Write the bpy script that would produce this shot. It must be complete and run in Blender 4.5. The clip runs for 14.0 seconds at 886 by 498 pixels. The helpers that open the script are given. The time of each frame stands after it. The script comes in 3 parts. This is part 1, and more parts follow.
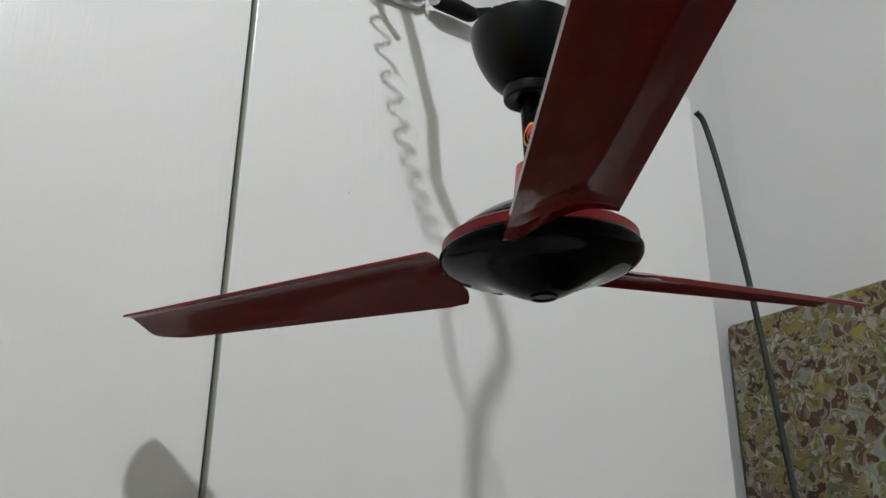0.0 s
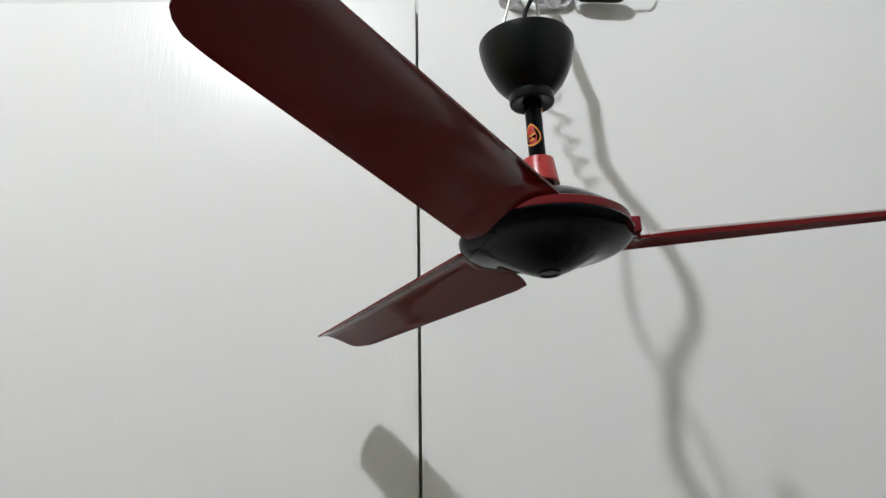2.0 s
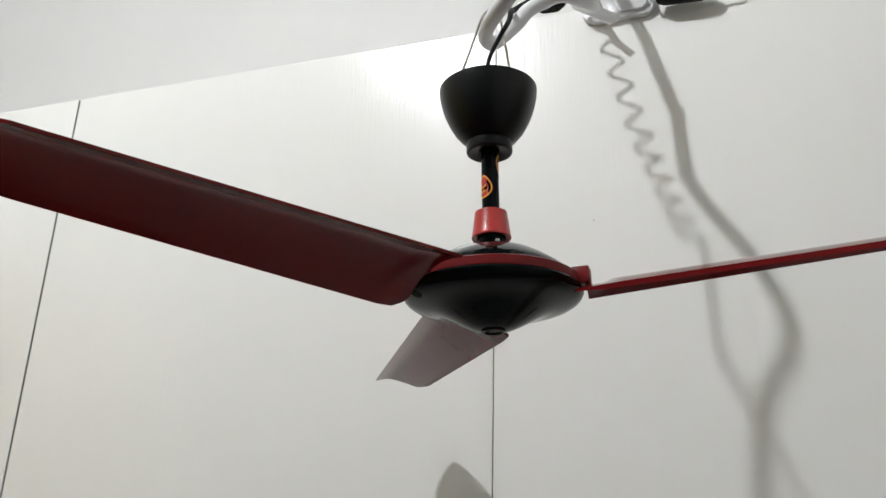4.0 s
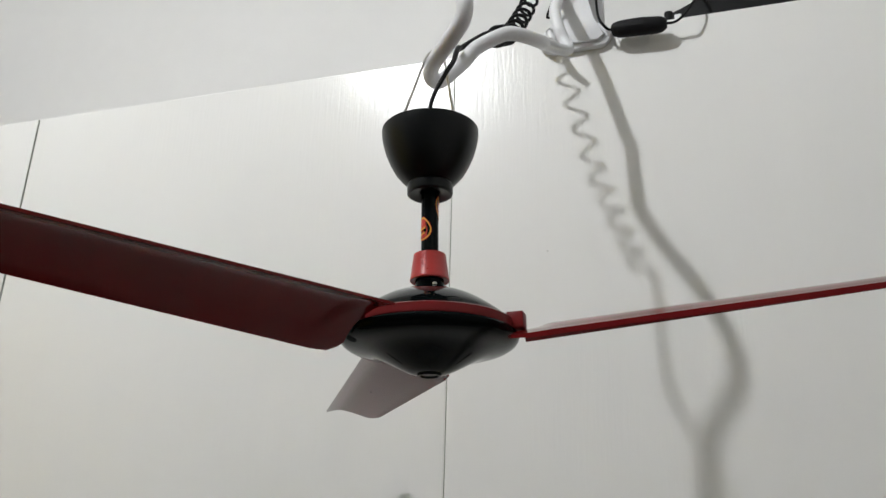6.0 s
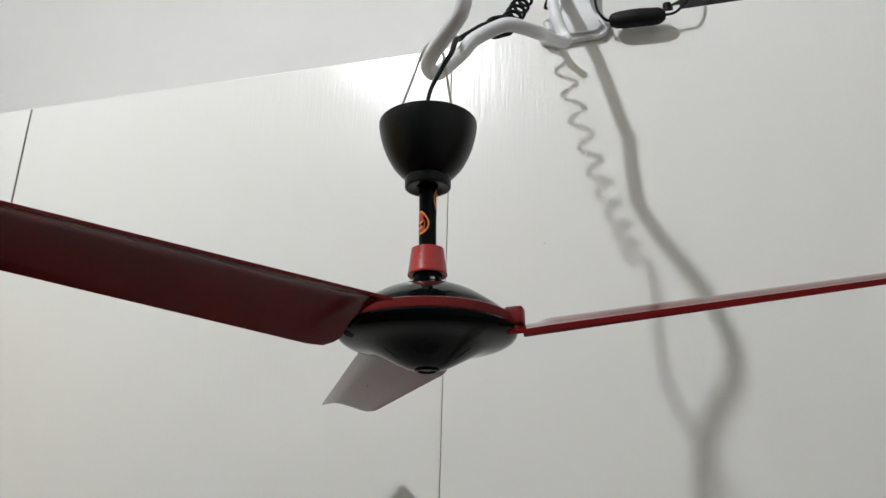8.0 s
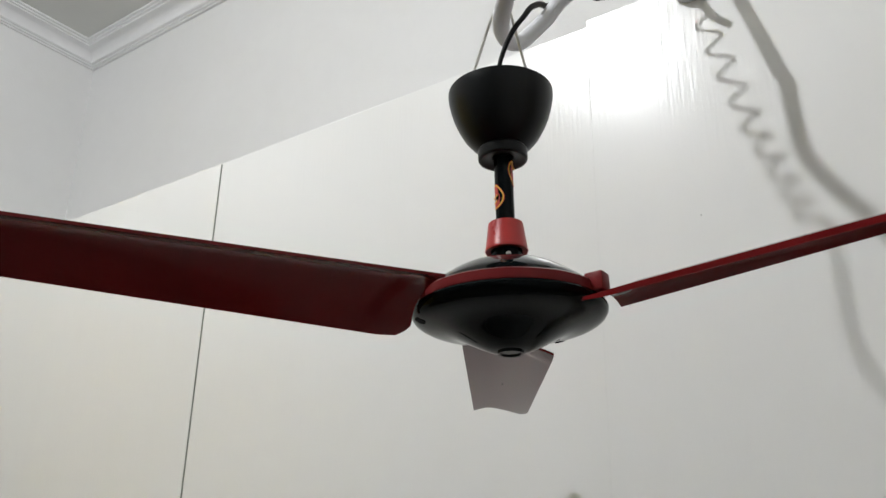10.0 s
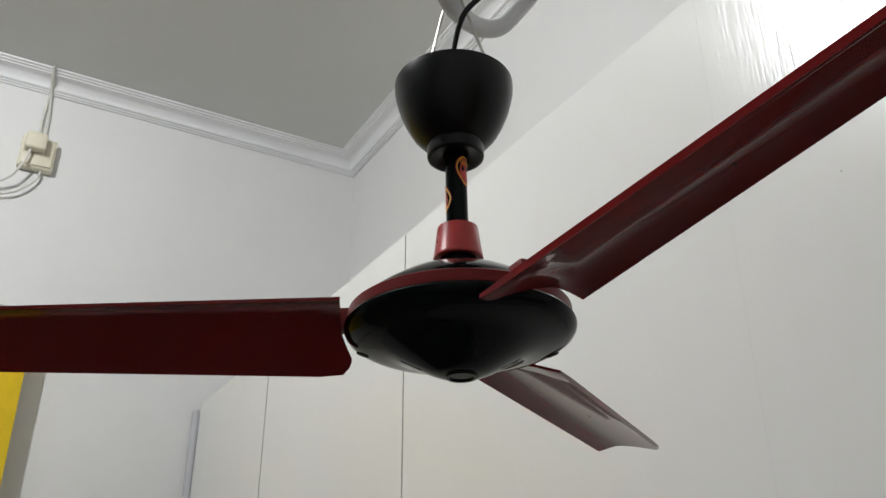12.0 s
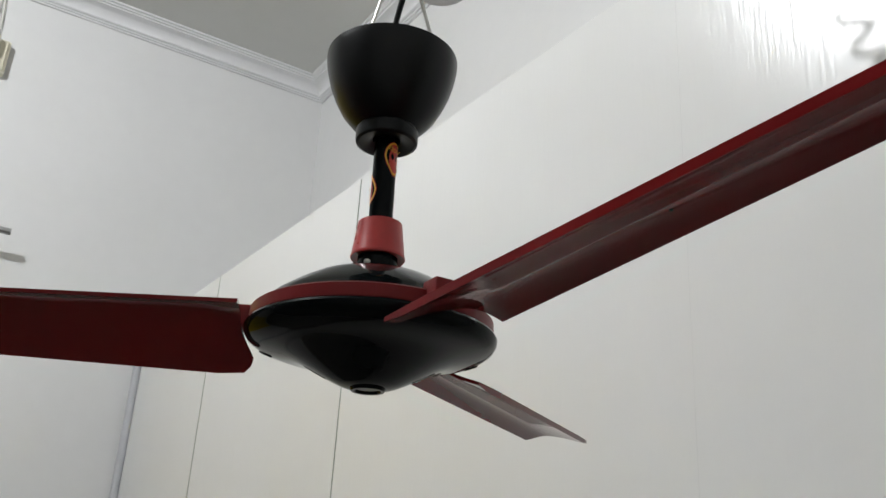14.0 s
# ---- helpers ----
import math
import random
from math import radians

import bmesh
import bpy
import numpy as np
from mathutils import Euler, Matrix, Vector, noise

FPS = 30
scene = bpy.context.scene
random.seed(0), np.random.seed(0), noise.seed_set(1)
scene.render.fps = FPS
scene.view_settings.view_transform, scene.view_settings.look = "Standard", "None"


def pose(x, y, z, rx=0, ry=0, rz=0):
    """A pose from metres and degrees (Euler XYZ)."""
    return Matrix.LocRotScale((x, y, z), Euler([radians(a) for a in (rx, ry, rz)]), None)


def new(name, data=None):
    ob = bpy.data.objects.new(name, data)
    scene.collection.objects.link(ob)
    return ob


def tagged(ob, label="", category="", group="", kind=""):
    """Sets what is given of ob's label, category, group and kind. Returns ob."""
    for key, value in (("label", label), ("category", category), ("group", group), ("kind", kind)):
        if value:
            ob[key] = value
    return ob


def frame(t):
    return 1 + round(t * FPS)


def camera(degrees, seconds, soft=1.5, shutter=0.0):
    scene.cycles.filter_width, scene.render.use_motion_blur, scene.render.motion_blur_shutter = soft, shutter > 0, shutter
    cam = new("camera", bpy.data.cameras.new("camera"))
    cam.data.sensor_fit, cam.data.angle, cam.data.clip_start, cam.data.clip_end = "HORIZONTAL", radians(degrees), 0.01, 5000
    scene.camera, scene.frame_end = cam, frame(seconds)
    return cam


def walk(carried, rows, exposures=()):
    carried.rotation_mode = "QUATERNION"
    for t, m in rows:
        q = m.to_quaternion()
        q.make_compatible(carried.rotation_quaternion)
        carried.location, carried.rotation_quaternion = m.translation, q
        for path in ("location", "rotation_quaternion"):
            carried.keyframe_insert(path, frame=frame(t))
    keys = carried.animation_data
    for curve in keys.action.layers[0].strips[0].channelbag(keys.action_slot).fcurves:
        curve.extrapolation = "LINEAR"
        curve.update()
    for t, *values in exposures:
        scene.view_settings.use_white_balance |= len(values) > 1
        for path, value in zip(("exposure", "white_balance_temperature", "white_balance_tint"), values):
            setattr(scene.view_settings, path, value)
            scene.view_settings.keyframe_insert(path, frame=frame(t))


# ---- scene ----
cam = camera(55.89, 14.0)
PATH = [
    (0.0, -0.2851, -0.3651, 1.2477, 111.366, -0.348, -30.965),
    (0.5, -0.2355, -0.4534, 1.2367, 110.075, -0.109, -22.688),
    (1.0, -0.1354, -0.5104, 1.2155, 110.994, 0.724, -11.935),
    (1.5, -0.0903, -0.5274, 1.2140, 111.317, 0.741, -4.064),
    (2.0, -0.0801, -0.5334, 1.2212, 110.125, 1.042, -0.623),
    (2.5, -0.0752, -0.5227, 1.2353, 110.192, 0.868, 1.217),
    (2.7, -0.0482, -0.5292, 1.2416, 109.990, 0.070, 4.167),
    (4.8, 0.1828, -0.5090, 1.2725, 110.072, -1.207, 20.841),
    (5.0, 0.1807, -0.5147, 1.2762, 109.856, -1.323, 19.976),
    (5.5, 0.1735, -0.5152, 1.2807, 110.006, -1.482, 18.545),
    (6.0, 0.1734, -0.5159, 1.2850, 110.358, -1.642, 17.213),
    (6.5, 0.1697, -0.5196, 1.2870, 110.786, -1.772, 16.662),
    (7.0, 0.1697, -0.5212, 1.2871, 110.843, -1.847, 16.602),
    (7.2, 0.1684, -0.5190, 1.2862, 110.983, -1.813, 16.507),
    (9.3, 0.1742, -0.4984, 1.2973, 106.753, -1.546, 20.420),
    (9.5, 0.1781, -0.4895, 1.2934, 107.662, -0.981, 23.311),
    (10.0, 0.2526, -0.4220, 1.2756, 111.042, -0.898, 35.362),
    (10.5, 0.3407, -0.3438, 1.2659, 112.488, -1.636, 47.667),
    (11.0, 0.3286, -0.3031, 1.2547, 111.569, -0.006, 50.523),
    (11.5, 0.3042, -0.2823, 1.2583, 112.760, 1.852, 52.445),
    (12.0, 0.3499, -0.2113, 1.2772, 115.171, 0.253, 60.221),
    (12.5, 0.3605, -0.1566, 1.2797, 116.489, -1.420, 66.277),
    (13.0, 0.3620, -0.1444, 1.3106, 113.552, -1.500, 65.101),
    (13.5, 0.3434, -0.1859, 1.3230, 109.881, -2.162, 59.168),
    (14.0, 0.3462, -0.1812, 1.3268, 110.250, -3.164, 56.577),
]
walk(cam, [(r[0], pose(*r[1:])) for r in PATH],
     [(0.0, -.02, 6300, 10), (1.0, -.05, 6300, 10), (2.0, .22, 6300, 10), (2.7, .25, 6430, 10), (5.0, .16, 6500, 10), (6.5, .02, 6500, 10), (7.2, .01, 6500, 10), (9.5, .22, 6430, 10), (10.5, -.04, 6500, 10), (11.0, .0, 6500, 10), (11.5, .0, 6500, 10), (12.0, -.13, 6500, 10), (12.5, .10, 6420, 10), (13.0, .20, 6400, 10), (13.5, .07, 6400, 10), (14.0, .0, 6400, 10)])

# ---- light ----
world = bpy.data.worlds.new("room_air")
scene.world = world
world.use_nodes = True
world.node_tree.nodes["Background"].inputs[0].default_value = (0.8, 0.88, 1.0, 1)
world.node_tree.nodes["Background"].inputs[1].default_value = 0.004

HUB = 1.42          # height of the fan's rim
FRONT = 0.3404      # plane of the wardrobe doors
TOP = 1.874         # top of the wardrobe
CEIL = 2.789
LEFT, BACK, RIGHT, REAR = -1.991, 0.778, 1.190, -3.2
LAMP = (-0.59, -0.88, 2.715)


# ---- materials ----
def mat(name, colour, rough=0.5, metal=0.0, spec=0.5, vary=0.0, scale=8.0, bump=0.0, bump_scale=60.0,
        stretch=(1, 1, 1), rough_vary=0.0, coat=0.0, emit=0.0):
    m = bpy.data.materials.new(name)
    m.use_nodes = True
    nt = m.node_tree
    b = nt.nodes["Principled BSDF"]
    b.inputs["Base Color"].default_value = (*colour, 1)
    b.inputs["Roughness"].default_value = rough
    b.inputs["Metallic"].default_value = metal
    b.inputs["Specular IOR Level"].default_value = spec
    b.inputs["Coat Weight"].default_value = coat
    if emit:
        b.inputs["Emission Color"].default_value = (0.985, 1.0, 1.015, 1)
        b.inputs["Emission Strength"].default_value = emit
    co = nt.nodes.new("ShaderNodeTexCoord")
    mp = nt.nodes.new("ShaderNodeMapping")
    mp.inputs["Scale"].default_value = stretch
    nt.links.new(co.outputs["Object"], mp.inputs["Vector"])
    if vary or rough_vary:
        n1 = nt.nodes.new("ShaderNodeTexNoise")
        n1.inputs["Scale"].default_value = scale
        n1.inputs["Detail"].default_value = 6
        n2 = nt.nodes.new("ShaderNodeTexNoise")
        n2.inputs["Scale"].default_value = scale * 9
        n2.inputs["Detail"].default_value = 4
        for n in (n1, n2):
            nt.links.new(mp.outputs[0], n.inputs["Vector"])
        add = nt.nodes.new("ShaderNodeMath")
        add.operation = "MULTIPLY_ADD"
        add.inputs[1].default_value = 0.4
        nt.links.new(n2.outputs["Fac"], add.inputs[0])
        nt.links.new(n1.outputs["Fac"], add.inputs[2])
        if vary:
            ramp = nt.nodes.new("ShaderNodeValToRGB")
            ramp.color_ramp.elements[0].position, ramp.color_ramp.elements[1].position = 0.45, 0.95
            ramp.color_ramp.elements[0].color = (*[c * (1 - vary) for c in colour], 1)
            ramp.color_ramp.elements[1].color = (*[min(1, c * (1 + vary)) for c in colour], 1)
            nt.links.new(add.outputs[0], ramp.inputs[0])
            nt.links.new(ramp.outputs[0], b.inputs["Base Color"])
        if rough_vary:
            mr = nt.nodes.new("ShaderNodeMapRange")
            mr.inputs[1].default_value, mr.inputs[2].default_value = 0.4, 1.0
            mr.inputs[3].default_value, mr.inputs[4].default_value = rough - rough_vary, rough + rough_vary
            nt.links.new(add.outputs[0], mr.inputs[0])
            nt.links.new(mr.outputs[0], b.inputs["Roughness"])
    if bump:
        n3 = nt.nodes.new("ShaderNodeTexNoise")
        n3.inputs["Scale"].default_value = bump_scale
        n3.inputs["Detail"].default_value = 5
        nt.links.new(mp.outputs[0], n3.inputs["Vector"])
        bp = nt.nodes.new("ShaderNodeBump")
        bp.inputs["Strength"].default_value = bump
        bp.inputs["Distance"].default_value = 0.002
        nt.links.new(n3.outputs["Fac"], bp.inputs["Height"])
        nt.links.new(bp.outputs[0], b.inputs["Normal"])
    return m


M_WALL = mat("white_wall_paint", (0.724, 0.724, 0.714), 0.7, vary=0.025, scale=3, bump=0.12, bump_scale=180)
# for the unseen south wall: tone picked for dark reflections and bounce, no known paint
M_DIM = mat("dimmed_unseen_wall", (0.33, 0.325, 0.315), 0.8, vary=0.08, scale=3, bump=0.1, bump_scale=120)
M_CEIL = mat("ceiling_paint", (0.67, 0.67, 0.645), 0.85, vary=0.03, scale=2, bump=0.1, bump_scale=120)
M_CORN = mat("cornice_plaster", (0.766, 0.766, 0.768), 0.6, vary=0.03, scale=6, bump=0.08, bump_scale=90)
M_FLOOR = mat("brown_floor_tile", (0.135, 0.126, 0.115), 0.45, vary=0.15, scale=4)
M_DOOR = mat("white_woodgrain_laminate", (0.82, 0.822, 0.804), 0.20, vary=0.012, scale=3, bump=0.13, bump_scale=300,
             stretch=(1, 1, 0.07), rough_vary=0.03, spec=0.42)
M_EDGE = mat("grey_green_edge_band", (0.40, 0.42, 0.37), 0.5, vary=0.05, scale=10)
M_CARC = mat("grey_laminate_edge", (0.55, 0.55, 0.53), 0.5, vary=0.05, scale=10)
M_BLACK = mat("black_gloss_plastic", (0.0030, 0.0044, 0.0048), 0.06, spec=0.075, vary=0.1, scale=20, rough_vary=0.015)
M_CANOPY = mat("black_satin_plastic", (0.0040, 0.0052, 0.0056), 0.33, spec=0.20, vary=0.1, scale=12, rough_vary=0.02)
M_RUBBER = mat("black_cable_rubber", (0.006, 0.006, 0.007), 0.6, spec=0.18, vary=0.2, scale=60)
M_RED = mat("red_plastic", (0.42, 0.030, 0.028), 0.32, vary=0.12, scale=25, rough_vary=0.06)
M_RING = mat("maroon_plastic", (0.15, 0.013, 0.014), 0.34, spec=0.15, vary=0.12, scale=25, rough_vary=0.05)
M_BLADE = mat("maroon_gloss_blade", (0.135, 0.0075, 0.0085), 0.06, spec=0.14, vary=0.10, scale=9, rough_vary=0.02)
M_STEEL = mat("bare_steel_wire", (0.55, 0.54, 0.50), 0.3, metal=1.0, vary=0.1, scale=80)
M_STICK = mat("red_sticker", (0.50, 0.025, 0.012), 0.4, vary=0.1, scale=90)
M_GOLD = mat("yellow_print", (0.75, 0.38, 0.03), 0.4, vary=0.08, scale=90)
M_WHITE = mat("white_plastic", (0.74, 0.75, 0.77), 0.38, vary=0.04, scale=30)
M_AC = mat("aged_white_plastic", (0.62, 0.625, 0.60), 0.35, vary=0.04, scale=8)
M_IVORY = mat("ivory_plastic", (0.70, 0.66, 0.52), 0.4, vary=0.06, scale=25)
M_CORD = mat("grey_white_cable", (0.62, 0.61, 0.56), 0.5, vary=0.06, scale=40)
M_YELLOW = mat("yellow_curtain_cloth", (0.66, 0.47, 0.012), 0.85, vary=0.10, scale=14, bump=0.5, bump_scale=500)
M_ROD = mat("brushed_metal_rod", (0.50, 0.50, 0.50), 0.35, metal=1.0, vary=0.08, scale=40)
M_BULB = mat("lit_bulb", (0.9, 0.9, 0.9), 0.4, emit=1480.0)
M_DARK = mat("dark_slot", (0.004, 0.004, 0.004), 0.6, spec=0.04)
M_STAFF = mat("dark_green_black_pole", (0.026, 0.036, 0.032), 0.4, vary=0.2, scale=30)


def patterned():
    """Printed cloth: leaves and flowers two to four centimetres wide in olive, mauve, cream and pale green on brown."""
    m = bpy.data.materials.new("printed_floral_cloth")
    m.use_nodes = True
    nt = m.node_tree
    b = nt.nodes["Principled BSDF"]
    b.inputs["Roughness"].default_value = 0.85
    co = nt.nodes.new("ShaderNodeTexCoord")
    wob = nt.nodes.new("ShaderNodeTexNoise")
    wob.inputs["Scale"].default_value = 26
    nt.links.new(co.outputs["Object"], wob.inputs["Vector"])
    mix = nt.nodes.new("ShaderNodeMix")
    mix.data_type = "VECTOR"
    mix.inputs["Factor"].default_value = 0.05
    nt.links.new(co.outputs["Object"], mix.inputs["A"])
    nt.links.new(wob.outputs["Color"], mix.inputs["B"])

    def blots(scale, cols, seed):
        """Patches of colour of one size."""
        v = nt.nodes.new("ShaderNodeTexVoronoi")
        v.feature = "SMOOTH_F1"
        v.inputs["Smoothness"].default_value = 0.5
        v.inputs["Scale"].default_value = scale
        nt.links.new(mix.outputs["Result"], v.inputs["Vector"])
        sep = nt.nodes.new("ShaderNodeSeparateColor")
        nt.links.new(v.outputs["Color"], sep.inputs[0])
        ramp = nt.nodes.new("ShaderNodeValToRGB")
        el = ramp.color_ramp.elements
        while len(el) < len(cols):
            el.new(0.5)
        for i, c in enumerate(cols):
            el[i].position = 0.12 + 0.76 * i / (len(cols) - 1)
            el[i].color = (*c, 1)
        nt.links.new(sep.outputs[seed], ramp.inputs[0])
        return ramp.outputs[0], sep.outputs[2]
    big, _ = blots(36, [(0.050, 0.026, 0.018), (0.27, 0.23, 0.06), (0.11, 0.07, 0.065), (0.33, 0.30, 0.22), (0.09, 0.10, 0.035),
                        (0.24, 0.19, 0.05), (0.30, 0.36, 0.31), (0.09, 0.040, 0.024)], 0)
    small, pick = blots(95, [(0.06, 0.035, 0.028), (0.22, 0.19, 0.07), (0.17, 0.13, 0.13), (0.40, 0.38, 0.32), (0.11, 0.06, 0.04)], 1)
    some = nt.nodes.new("ShaderNodeMapRange")
    some.inputs[1].default_value, some.inputs[2].default_value = 0.50, 0.62
    nt.links.new(pick, some.inputs[0])
    lay = nt.nodes.new("ShaderNodeMix")
    lay.data_type = "RGBA"
    nt.links.new(some.outputs[0], lay.inputs["Factor"])
    nt.links.new(big, lay.inputs["A"])
    nt.links.new(small, lay.inputs["B"])
    nt.links.new(lay.outputs["Result"], b.inputs["Base Color"])
    weave = nt.nodes.new("ShaderNodeTexNoise")
    weave.inputs["Scale"].default_value = 420
    nt.links.new(co.outputs["Object"], weave.inputs["Vector"])
    bp = nt.nodes.new("ShaderNodeBump")
    bp.inputs["Strength"].default_value = 0.4
    bp.inputs["Distance"].default_value = 0.001
    nt.links.new(weave.outputs["Fac"], bp.inputs["Height"])
    nt.links.new(bp.outputs[0], b.inputs["Normal"])
    return m


M_PRINT = patterned()


# ---- mesh helpers ----
def smooth(me, angle=40):
    for f in me.polygons:
        f.use_smooth = True
    me.set_sharp_from_angle(angle=radians(angle))


def part(name, bm, material, parent=None, label="", angle=40):
    """Links a bmesh as one mesh object, under a thing or a part."""
    bmesh.ops.recalc_face_normals(bm, faces=bm.faces)
    me = bpy.data.meshes.new(name)
    bm.to_mesh(me)
    bm.free()
    me.materials.append(material)
    smooth(me, angle)
    ob = new(name, me)
    if parent:
        ob.parent = parent
    if label:
        tagged(ob, label)
    return ob


def thing(name, m, label, category, group="", kind=""):
    ob = new(name)
    ob.empty_display_size = 0.02
    ob.matrix_world = m
    return tagged(ob, label, category, group, kind)


def box(x0, x1, y0, y1, z0, z1, bevel=0.0, seg=2):
    bm = bmesh.new()
    bmesh.ops.create_cube(bm, size=1)
    for v in bm.verts:
        v.co = Vector((x0 + (v.co.x + 0.5) * (x1 - x0), y0 + (v.co.y + 0.5) * (y1 - y0), z0 + (v.co.z + 0.5) * (z1 - z0)))
    if bevel:
        bmesh.ops.bevel(bm, geom=bm.edges[:], offset=bevel, segments=seg, affect="EDGES", profile=0.5)
    return bm


def lathe(profile, steps=64, close=True):
    """Turns (radius, height) pairs about the z axis."""
    bm = bmesh.new()
    rings = []
    for r, z in profile:
        if r < 1e-5:
            rings.append([bm.verts.new((0, 0, z))])
        else:
            rings.append([bm.verts.new((r * math.cos(2 * math.pi * i / steps), r * math.sin(2 * math.pi * i / steps), z))
                          for i in range(steps)])
    for a, b in zip(rings, rings[1:]):
        for i in range(steps):
            j = (i + 1) % steps
            if len(a) == 1 and len(b) == 1:
                continue
            if len(a) == 1:
                bm.faces.new((a[0], b[i], b[j]))
            elif len(b) == 1:
                bm.faces.new((a[i], a[j], b[0]))
            else:
                bm.faces.new((a[i], a[j], b[j], b[i]))
    return bm


def glide(pts, per=10):
    """A smooth line through the points."""
    pts = [Vector(p) for p in pts]
    q = [2 * pts[0] - pts[1], *pts, 2 * pts[-1] - pts[-2]]
    out = []
    for i in range(1, len(q) - 2):
        for k in range(per):
            t = k / per
            out.append(0.5 * ((2 * q[i]) + (q[i + 1] - q[i - 1]) * t + (2 * q[i - 1] - 5 * q[i] + 4 * q[i + 1] - q[i + 2]) * t * t
                              + (3 * q[i] - q[i - 1] - 3 * q[i + 1] + q[i + 2]) * t ** 3))
    out.append(pts[-1])
    return out


def tube(line, r, steps=14, radii=None):
    """A round tube along a line of points, closed at both ends."""
    bm = bmesh.new()
    up, rings = None, []
    for i, p in enumerate(line):
        d = (line[min(i + 1, len(line) - 1)] - line[max(i - 1, 0)]).normalized()
        if up is None:
            up = d.orthogonal().normalized()
        up = (up - d * up.dot(d)).normalized()
        side = d.cross(up)
        rr = radii[i] if radii else r
        rings.append([bm.verts.new(p + rr * (up * math.cos(2 * math.pi * k / steps) + side * math.sin(2 * math.pi * k / steps)))
                      for k in range(steps)])
    for a, b in zip(rings, rings[1:]):
        for k in range(steps):
            j = (k + 1) % steps
            bm.faces.new((a[k], a[j], b[j], b[k]))
    bm.faces.new(rings[0])
    bm.faces.new(rings[-1])
    return bm


def join(*bms):
    out = bmesh.new()
    for b in bms:
        me = bpy.data.meshes.new("tmp")
        b.to_mesh(me)
        b.free()
        out.from_mesh(me)
        bpy.data.meshes.remove(me)
    return out


def prism(outline, y0, y1, bevel=0.0):
    """An outline in x and z, pushed from y0 to y1."""
    bm = bmesh.new()
    a = [bm.verts.new((x, y0, z)) for x, z in outline]
    b = [bm.verts.new((x, y1, z)) for x, z in outline]
    n = len(a)
    fa, fb = bm.faces.new(a), bm.faces.new(list(reversed(b)))
    for i in range(n):
        bm.faces.new((a[i], b[i], b[(i + 1) % n], a[(i + 1) % n]))
    if bevel:
        bmesh.ops.bevel(bm, geom=list(fa.edges) + list(fb.edges), offset=bevel, segments=2, affect="EDGES", profile=0.5)
    return bm


# ---- the room ----
WALL_T = 0.12
tagged(part("floor", box(LEFT - WALL_T, RIGHT + WALL_T, REAR - WALL_T, BACK + WALL_T, -0.1, 0), M_FLOOR),
       "brown tiled bedroom floor", "floor", kind="structure")
tagged(part("ceiling", box(LEFT - WALL_T, RIGHT + WALL_T, REAR - WALL_T, BACK + WALL_T, CEIL, CEIL + 0.1), M_CEIL),
       "plain off-white painted ceiling", "ceiling", kind="structure")
tagged(part("wall_north", box(LEFT, RIGHT, BACK, BACK + WALL_T, 0, CEIL), M_WALL),
       "white painted wall behind the wardrobe", "wall", kind="structure")
# unseen wall behind the camera, dimmed to shape reflections and fill
tagged(part("wall_south", box(LEFT, RIGHT, REAR - WALL_T, REAR, 0, CEIL), M_DIM),
       "unseen wall closing the room, dimmed to set reflections and bounce light", "wall", kind="structure")
tagged(part("wall_west", box(LEFT - WALL_T, LEFT, REAR - WALL_T, BACK + WALL_T, 0, CEIL), M_WALL),
       "white painted wall with curtain and air conditioner", "wall", kind="structure")
tagged(part("wall_east", box(RIGHT, RIGHT + WALL_T, REAR - WALL_T, BACK + WALL_T, 0, CEIL), M_WALL),
       "white painted wall beside the wardrobe", "wall", kind="structure")


def cornice():
    """A stepped and coved moulding round the room, mitred in the corners."""
    prof = [(0, -.150), (.010, -.150), (.012, -.140), (.020, -.139), (.022, -.128), (.030, -.126)]
    for i in range(9):
        a = radians(90 * i / 8)
        prof.append((.034 + .046 * (1 - math.cos(a)), -.118 + .070 * math.sin(a)))
    prof += [(.086, -.044), (.087, -.034), (.097, -.031), (.098, -.021), (.109, -.018), (.110, -.003), (0, -.003)]
    prof = [(d * .080 / .110, z * .050 / .150) for d, z in prof]
    bm = bmesh.new()
    rings = []
    for sx, sy, x, y in ((1, -1, LEFT, BACK), (-1, -1, RIGHT, BACK), (-1, 1, RIGHT, REAR), (1, 1, LEFT, REAR)):
        rings.append([bm.verts.new((x + sx * (d + .0005), y + sy * (d + .0005), CEIL + z)) for d, z in prof])
    for i in range(4):
        a, b = rings[i], rings[(i + 1) % 4]
        for j in range(len(prof)):
            jj = (j + 1) % len(prof)
            bm.faces.new((a[j], a[jj], b[jj], b[j]))
    return part("cornice", bm, M_CORN, angle=25)


tagged(cornice(), "white plaster cornice with stepped and coved profile", "cornice", kind="structure")

# ---- ceiling lamp ----
lamp = thing("ceiling_lamp", pose(*LAMP), "lit white bulb in a round holder on the ceiling", "lamp")
part("holder", lathe([(0, CEIL - LAMP[2]), (.055, CEIL - LAMP[2]), (.055, CEIL - LAMP[2] - .012), (.03, CEIL - LAMP[2] - .02),
                      (.024, CEIL - LAMP[2] - .02), (.024, .035), (0, .035)][::-1], 40), M_WHITE, lamp)
part("bulb", lathe([(0, -.032), (.012, -.030), (.022, -.023), (.029, -.011), (.031, 0), (.029, .012), (.024, .024), (.020, .034), (0, .034)], 40),
     M_BULB, lamp, "glowing white bulb")


